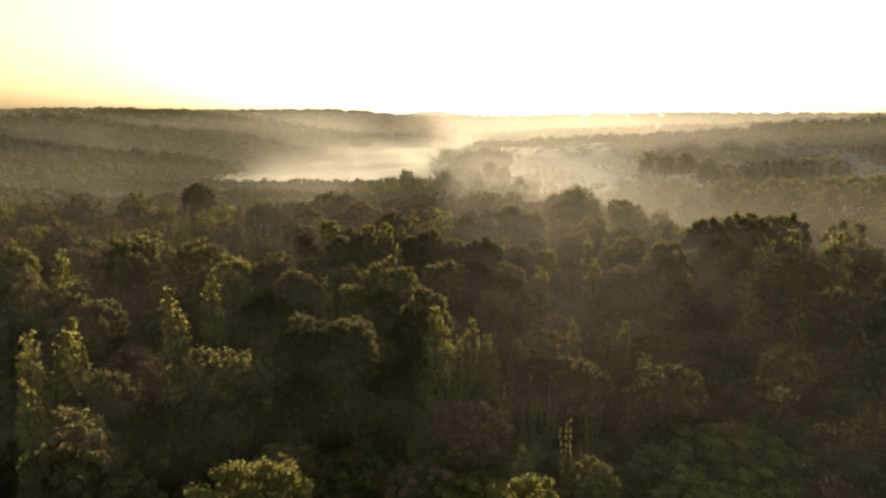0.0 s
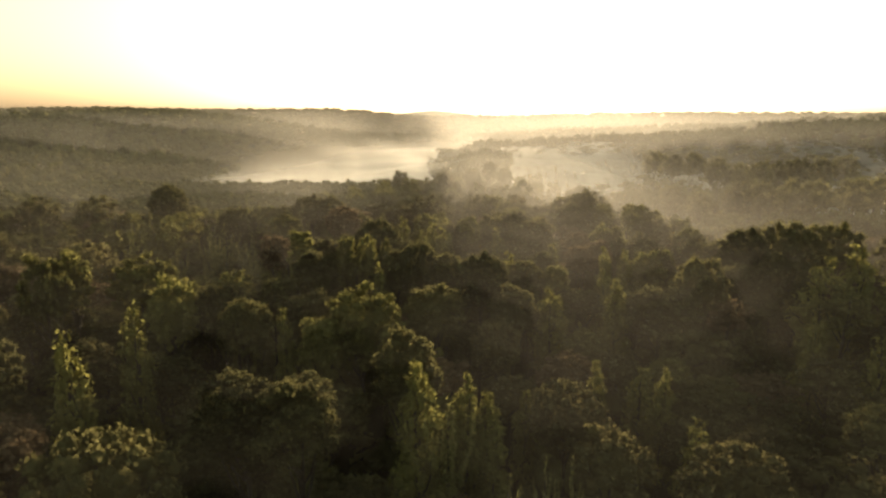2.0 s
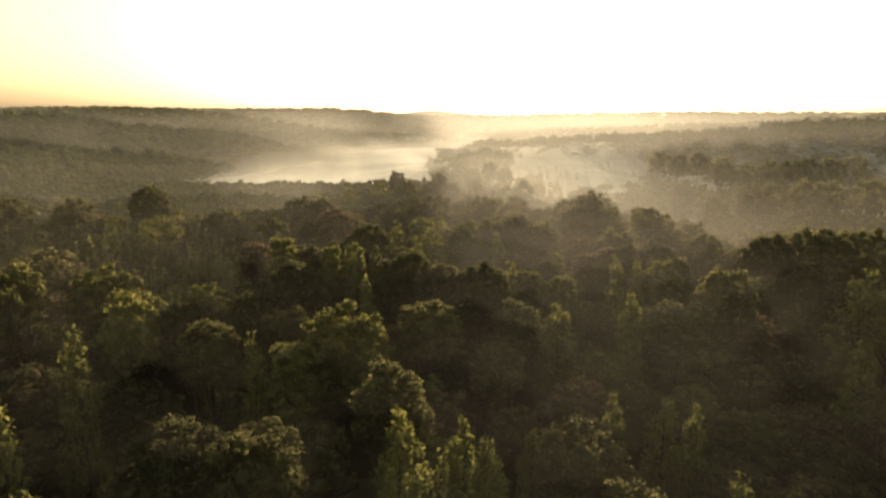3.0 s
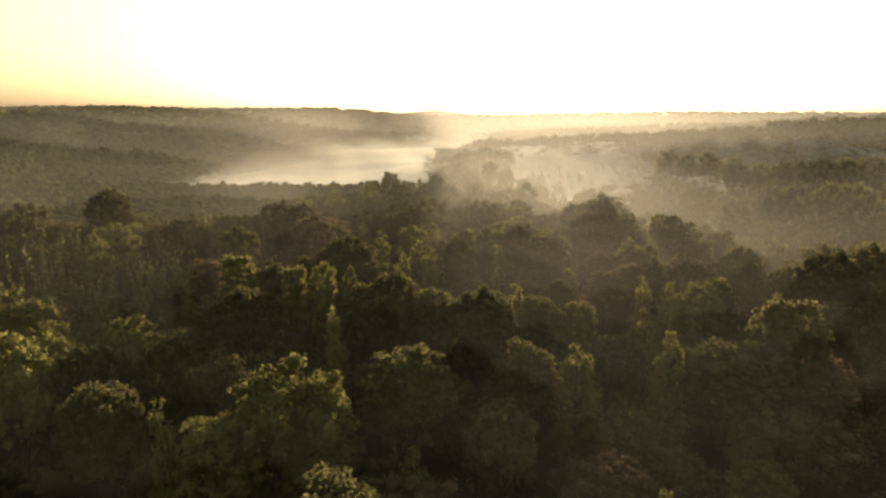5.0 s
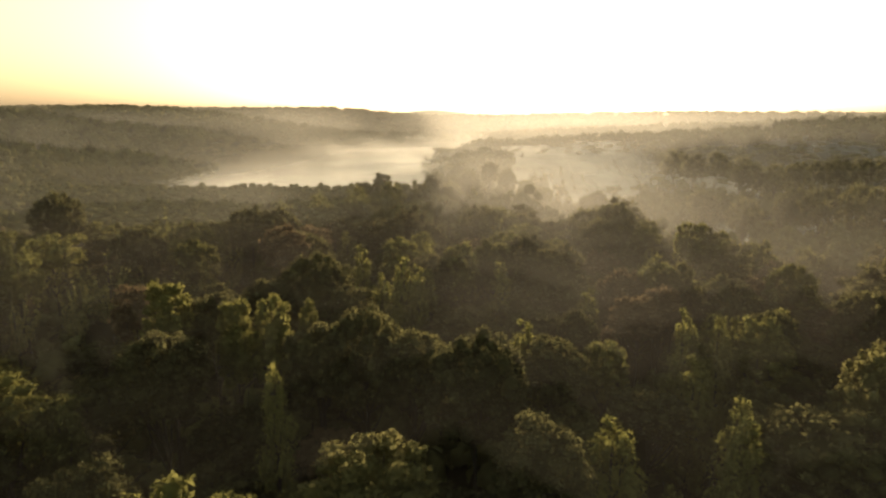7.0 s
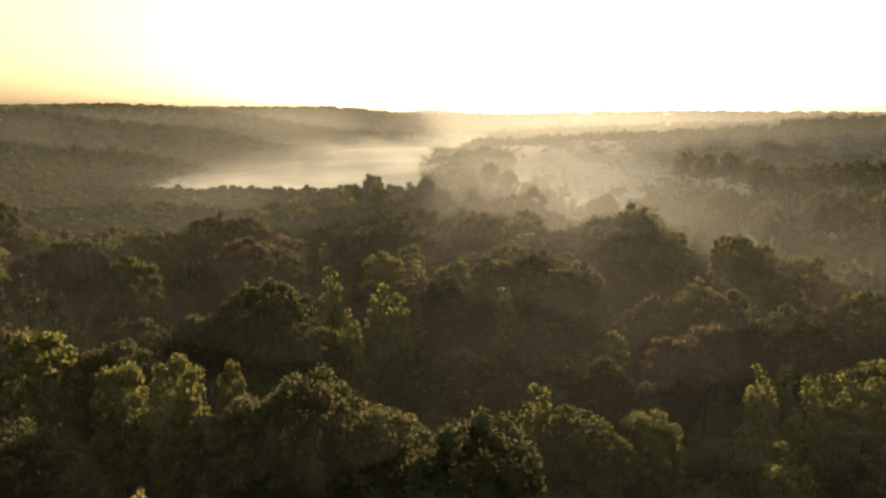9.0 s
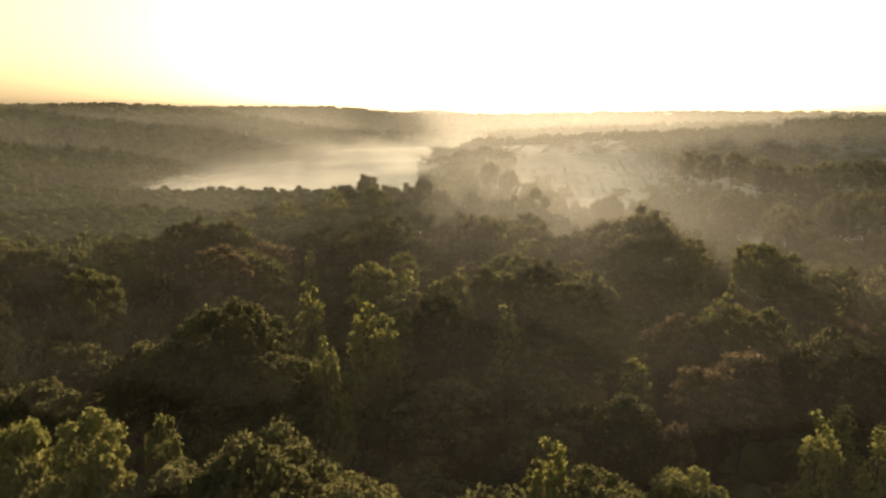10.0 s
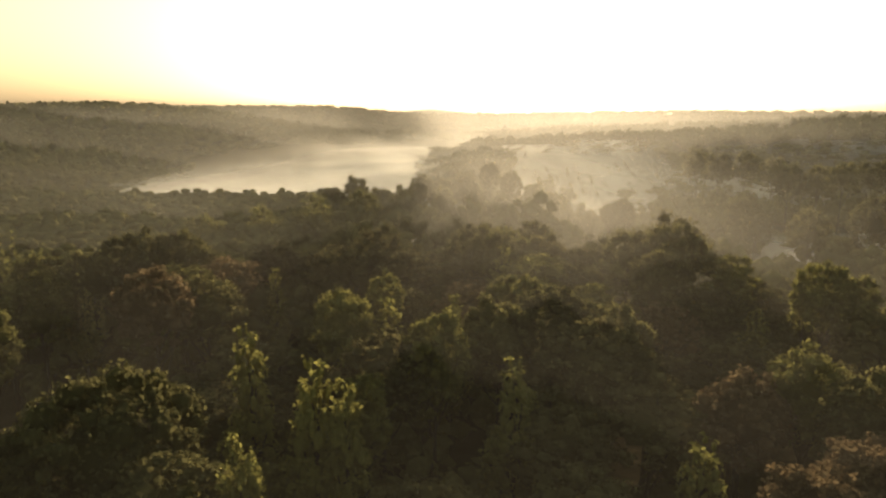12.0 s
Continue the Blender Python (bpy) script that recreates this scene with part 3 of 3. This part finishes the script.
places = []
for y in np.arange(186, 273, 3.6):
    for x in np.arange(-60 - y * .75, -20 - (y - 188) * .02, 3.6):
        px, py = x + rng.uniform(-1.2, 1.2), y + rng.uniform(-1.2, 1.2)
        if any((px - a) ** 2 + (py - b) ** 2 < (.8 * c) ** 2 for a, b, c in planted[-60:]):
            continue
        places.append((px, py, 16.2 + rng.normal() * .4, rng.uniform(5.6, 7.6)))
wood("young_stand", "even stand of young yellowing trees by the field", places, 930, 0, .1, LEAF["far"], .3, .3)

places = []
for y in np.arange(24, 215, 8.0):
    for x in np.arange(-30 - y * .78, 30 + y * .78, 8.0):
        px, py = x + rng.uniform(-2, 2), y + rng.uniform(-2, 2)
        places.append((px, py, float(ground(px, py)) + rng.uniform(5, 9), rng.uniform(6.5, 9)))
for y in np.arange(190, 274, 5.0):
    for x in np.arange(-46, -8, 5.0):
        places.append((x + rng.uniform(-2, 2), y + rng.uniform(-2, 2), float(ground(x, y)) + rng.uniform(9.5, 12.5), rng.uniform(6, 8)))
for y in np.arange(215, 430, 6.5):
    for x in np.arange(50, 260, 6.5):
        px, py = x + rng.uniform(-3, 3), y + rng.uniform(-3, 3)
        if belt(px, py) > .5:
            places.append((px, py, float(ground(px, py)) + rng.uniform(9, 14), rng.uniform(8, 11)))
        elif not cleared(px, py) and py < 330 and px < 150:
            places.append((px, py, float(ground(px, py)) + rng.uniform(4, 8), rng.uniform(7, 10)))
wood("undergrowth", "dense undergrowth of young trees beneath the wood", places, 920, 46, .15, deep=.8, aspect=.9, ruffle=.6)
places = []
for y in np.arange(-130, 17, 7.0):
    for x in np.arange(-95, 96, 7.0):
        places.append((x + rng.uniform(-2.5, 2.5), y + rng.uniform(-2.5, 2.5), rng.uniform(13, 20), rng.uniform(7, 10)))
for y in np.arange(17, 110, 7.0):
    for x in np.arange(34 + y * .78, 125, 7.0):
        for side in (-1, 1):
            places.append((side * x + rng.uniform(-2.5, 2.5), y + rng.uniform(-2.5, 2.5), rng.uniform(13, 20), rng.uniform(7, 10)))
wood("rear_wood", "mixed wood of green and yellowing trees", places, 910, 24, .14, deep=.7, aspect=.8)

# the young plantation: rows of small conifers on the cleared slope
spire = np.array([(math.cos(a) * r, math.sin(a) * r, z) for r, z in ((.32, .08), (.36, .2), (.2, .45), (.24, .5), (.1, .74), (.13, .78), (.0, 1.0)) for a in np.arange(6) * math.pi / 3])
ring = np.array([(k * 6 + j, k * 6 + (j + 1) % 6, k * 6 + 6 + (j + 1) % 6, k * 6 + 6 + j) for k in range(6) for j in range(6)])
pieces, rng = [], np.random.default_rng(77)
for x in np.arange(-60, 330, 7.5):
    for y in np.concatenate([np.arange(212, 560, 6.0), np.arange(560, 610, 8.0)]):
        px, py = x + (y - 300) * .14 + rng.normal() * .4, y + rng.normal() * .5
        if not cleared(px, py) or belt(px, py) > .5 or rng.random() < .12:
            continue
        h = rng.uniform(4.5, 6.5)
        v = spire * (1 + .05 * rng.normal(size=spire.shape)) * (h, h, h)
        pieces.append((v + (px, py, float(ground(px, py))), ring))
tagged(new("plantation", mesh("plantation", *join(pieces), LEAF["far"])), "rows of young conifers on a misty cleared slope", "plantation", kind="stuff")


# ---- mist ----
def level(name, label, xs, ys, height, mat):
    """A level sheet of mist; xs gives the two sides at each y."""
    Y = np.repeat(np.asarray(ys, float)[:, None], 30, 1)
    sides = np.array([xs(y) for y in ys])
    X = sides[:, :1] + (sides[:, 1:] - sides[:, :1]) * np.linspace(0, 1, 30)
    i, j = np.meshgrid(np.arange(29), np.arange(len(ys) - 1))
    k = (j * 30 + i).ravel()
    V = np.stack([X, Y, height(X, Y)], -1).reshape(-1, 3)
    tagged(new(name, mesh(name, V, np.stack([k, k + 1, k + 31, k + 30], 1), mat, True)), label, "mist", kind="stuff")


level("meadow_mist", "bright morning mist lying on the open field", lambda y: (np.interp(y, *FIELD_LEFT) - 45, np.interp(y, *FIELD_RIGHT) + 5), np.linspace(270, 1060, 70),
      lambda x, y: ground(x, y) + 3.6 + .5 * np.sin(x * .05 + y * .02), MIST["meadow"])
level("valley_mist", "drifting morning mist between the trees of the valley", lambda y: (34 + max(0, y - 363) * .1, y * .85), np.linspace(258, 660, 60),
      lambda x, y: ground(x, y) + 4.5 + 1.2 * np.sin(x * .06 + y * .02), MIST["valley"])

level("clearing_mist", "bright mist lying among rows of young conifers", lambda y: (30 + max(0, y - 363) * .1, 40 + y * .27), np.linspace(300, 690, 50),
      lambda x, y: ground(x, y) + 4.4 + .7 * np.sin(x * .09 + y * .03), MIST["clearing"])

def curtain(name, label, y, x0, x1, low, high, mat):
    """An upright, gently folded layer of mist across the view at y."""
    X, Z = np.meshgrid(np.linspace(x0, x1, 40), np.linspace(-22, high, 12))
    fold = np.sin(X * 6 / y + 1) + .5 * np.sin(X * 17 / y + Z * .03) + .3 * np.sin(X * .11 + y)
    V = np.stack([X, y + min(y * .07, 25) * fold, Z], -1).reshape(-1, 3)
    i, j = np.meshgrid(np.arange(39), np.arange(11))
    k = (j * 40 + i).ravel()
    tagged(new(name, mesh(name, V, np.stack([k, k + 1, k + 41, k + 40], 1), mat, True)), label, "haze", kind="stuff")


# haze: thin curtains of mist one behind another, dense near the ground and fading upwards
HAZE = [(y, 19, 28, .023 if y < 100 else .029) for y in range(40, 190, 11)] + [
    (196, 16, 34, .14), (236, 16, 37, .165), (300, 16, 41, .08), (400, 16, 48, .11), (560, 24, 58, .27), (740, 30, 56, .3), (1250, 40, 66, .34)]
for y, low, high, dense in HAZE:
    half = 90 + y * 1.05
    curtain("haze", "thin warm morning haze over the woods", y, -half, half, low, high, haze_material("haze", low, high, dense, NEAR_TINT if y < 190 else HAZE_TINT, .014 if y < 500 else .0105, None, (10 + .06 * y, 25 + .27 * y, .3 if y < 350 else .75) if 190 < y < 600 else None))
# banks of brighter mist standing on the open field and in the clearing
for y in (318, 360, 410, 470, 540, 630, 720, 810, 900, 1000):
    tall = min(3 + (y - 300) * .03, 14.0)
    side, edge = float(np.interp(y, *FIELD_LEFT)), min(8.0, float(np.interp(y, *FIELD_RIGHT)))
    curtain("mist_bank", "bright mist rising from the open field", y, side - 60, edge + 95, tall * .2, tall * 1.6,
            haze_material("mist_bank", tall * .2, tall * 1.6, .2 if y < 600 else .12, MIST_TINT, .012 if y < 600 else .006, (0.0, side - 30, side + 130), (edge - 5, edge + 90, 0.0)))
for y in (350, 395, 450, 515, 590):
    tall = float(ground(.2 * y, y)) + 5
    curtain("mist_bank", "bright mist among the young conifers", y, 25 + max(0, y - 363) * .1, 40 + y * .3, tall - 3, tall + 7,
            haze_material("mist_bank", tall - 3, tall + 7, .34, MIST_TINT, .045, (-.27, 40.0, -10.0)))
xs, ys = np.linspace(-330, 330, 12), np.linspace(-60, 205, 12)
X, Y = np.meshgrid(xs, ys)
i, j = np.meshgrid(np.arange(11), np.arange(11))
k = (j * 12 + i).ravel()
tagged(new("haze", mesh("haze", np.stack([X, Y, 26.4 + .5 * np.sin(X * .05 + Y * .03)], -1).reshape(-1, 3), np.stack([k, k + 1, k + 13, k + 12], 1), VEIL, True)),
       "faint level veil of mist just above the treetops", "haze", kind="stuff")
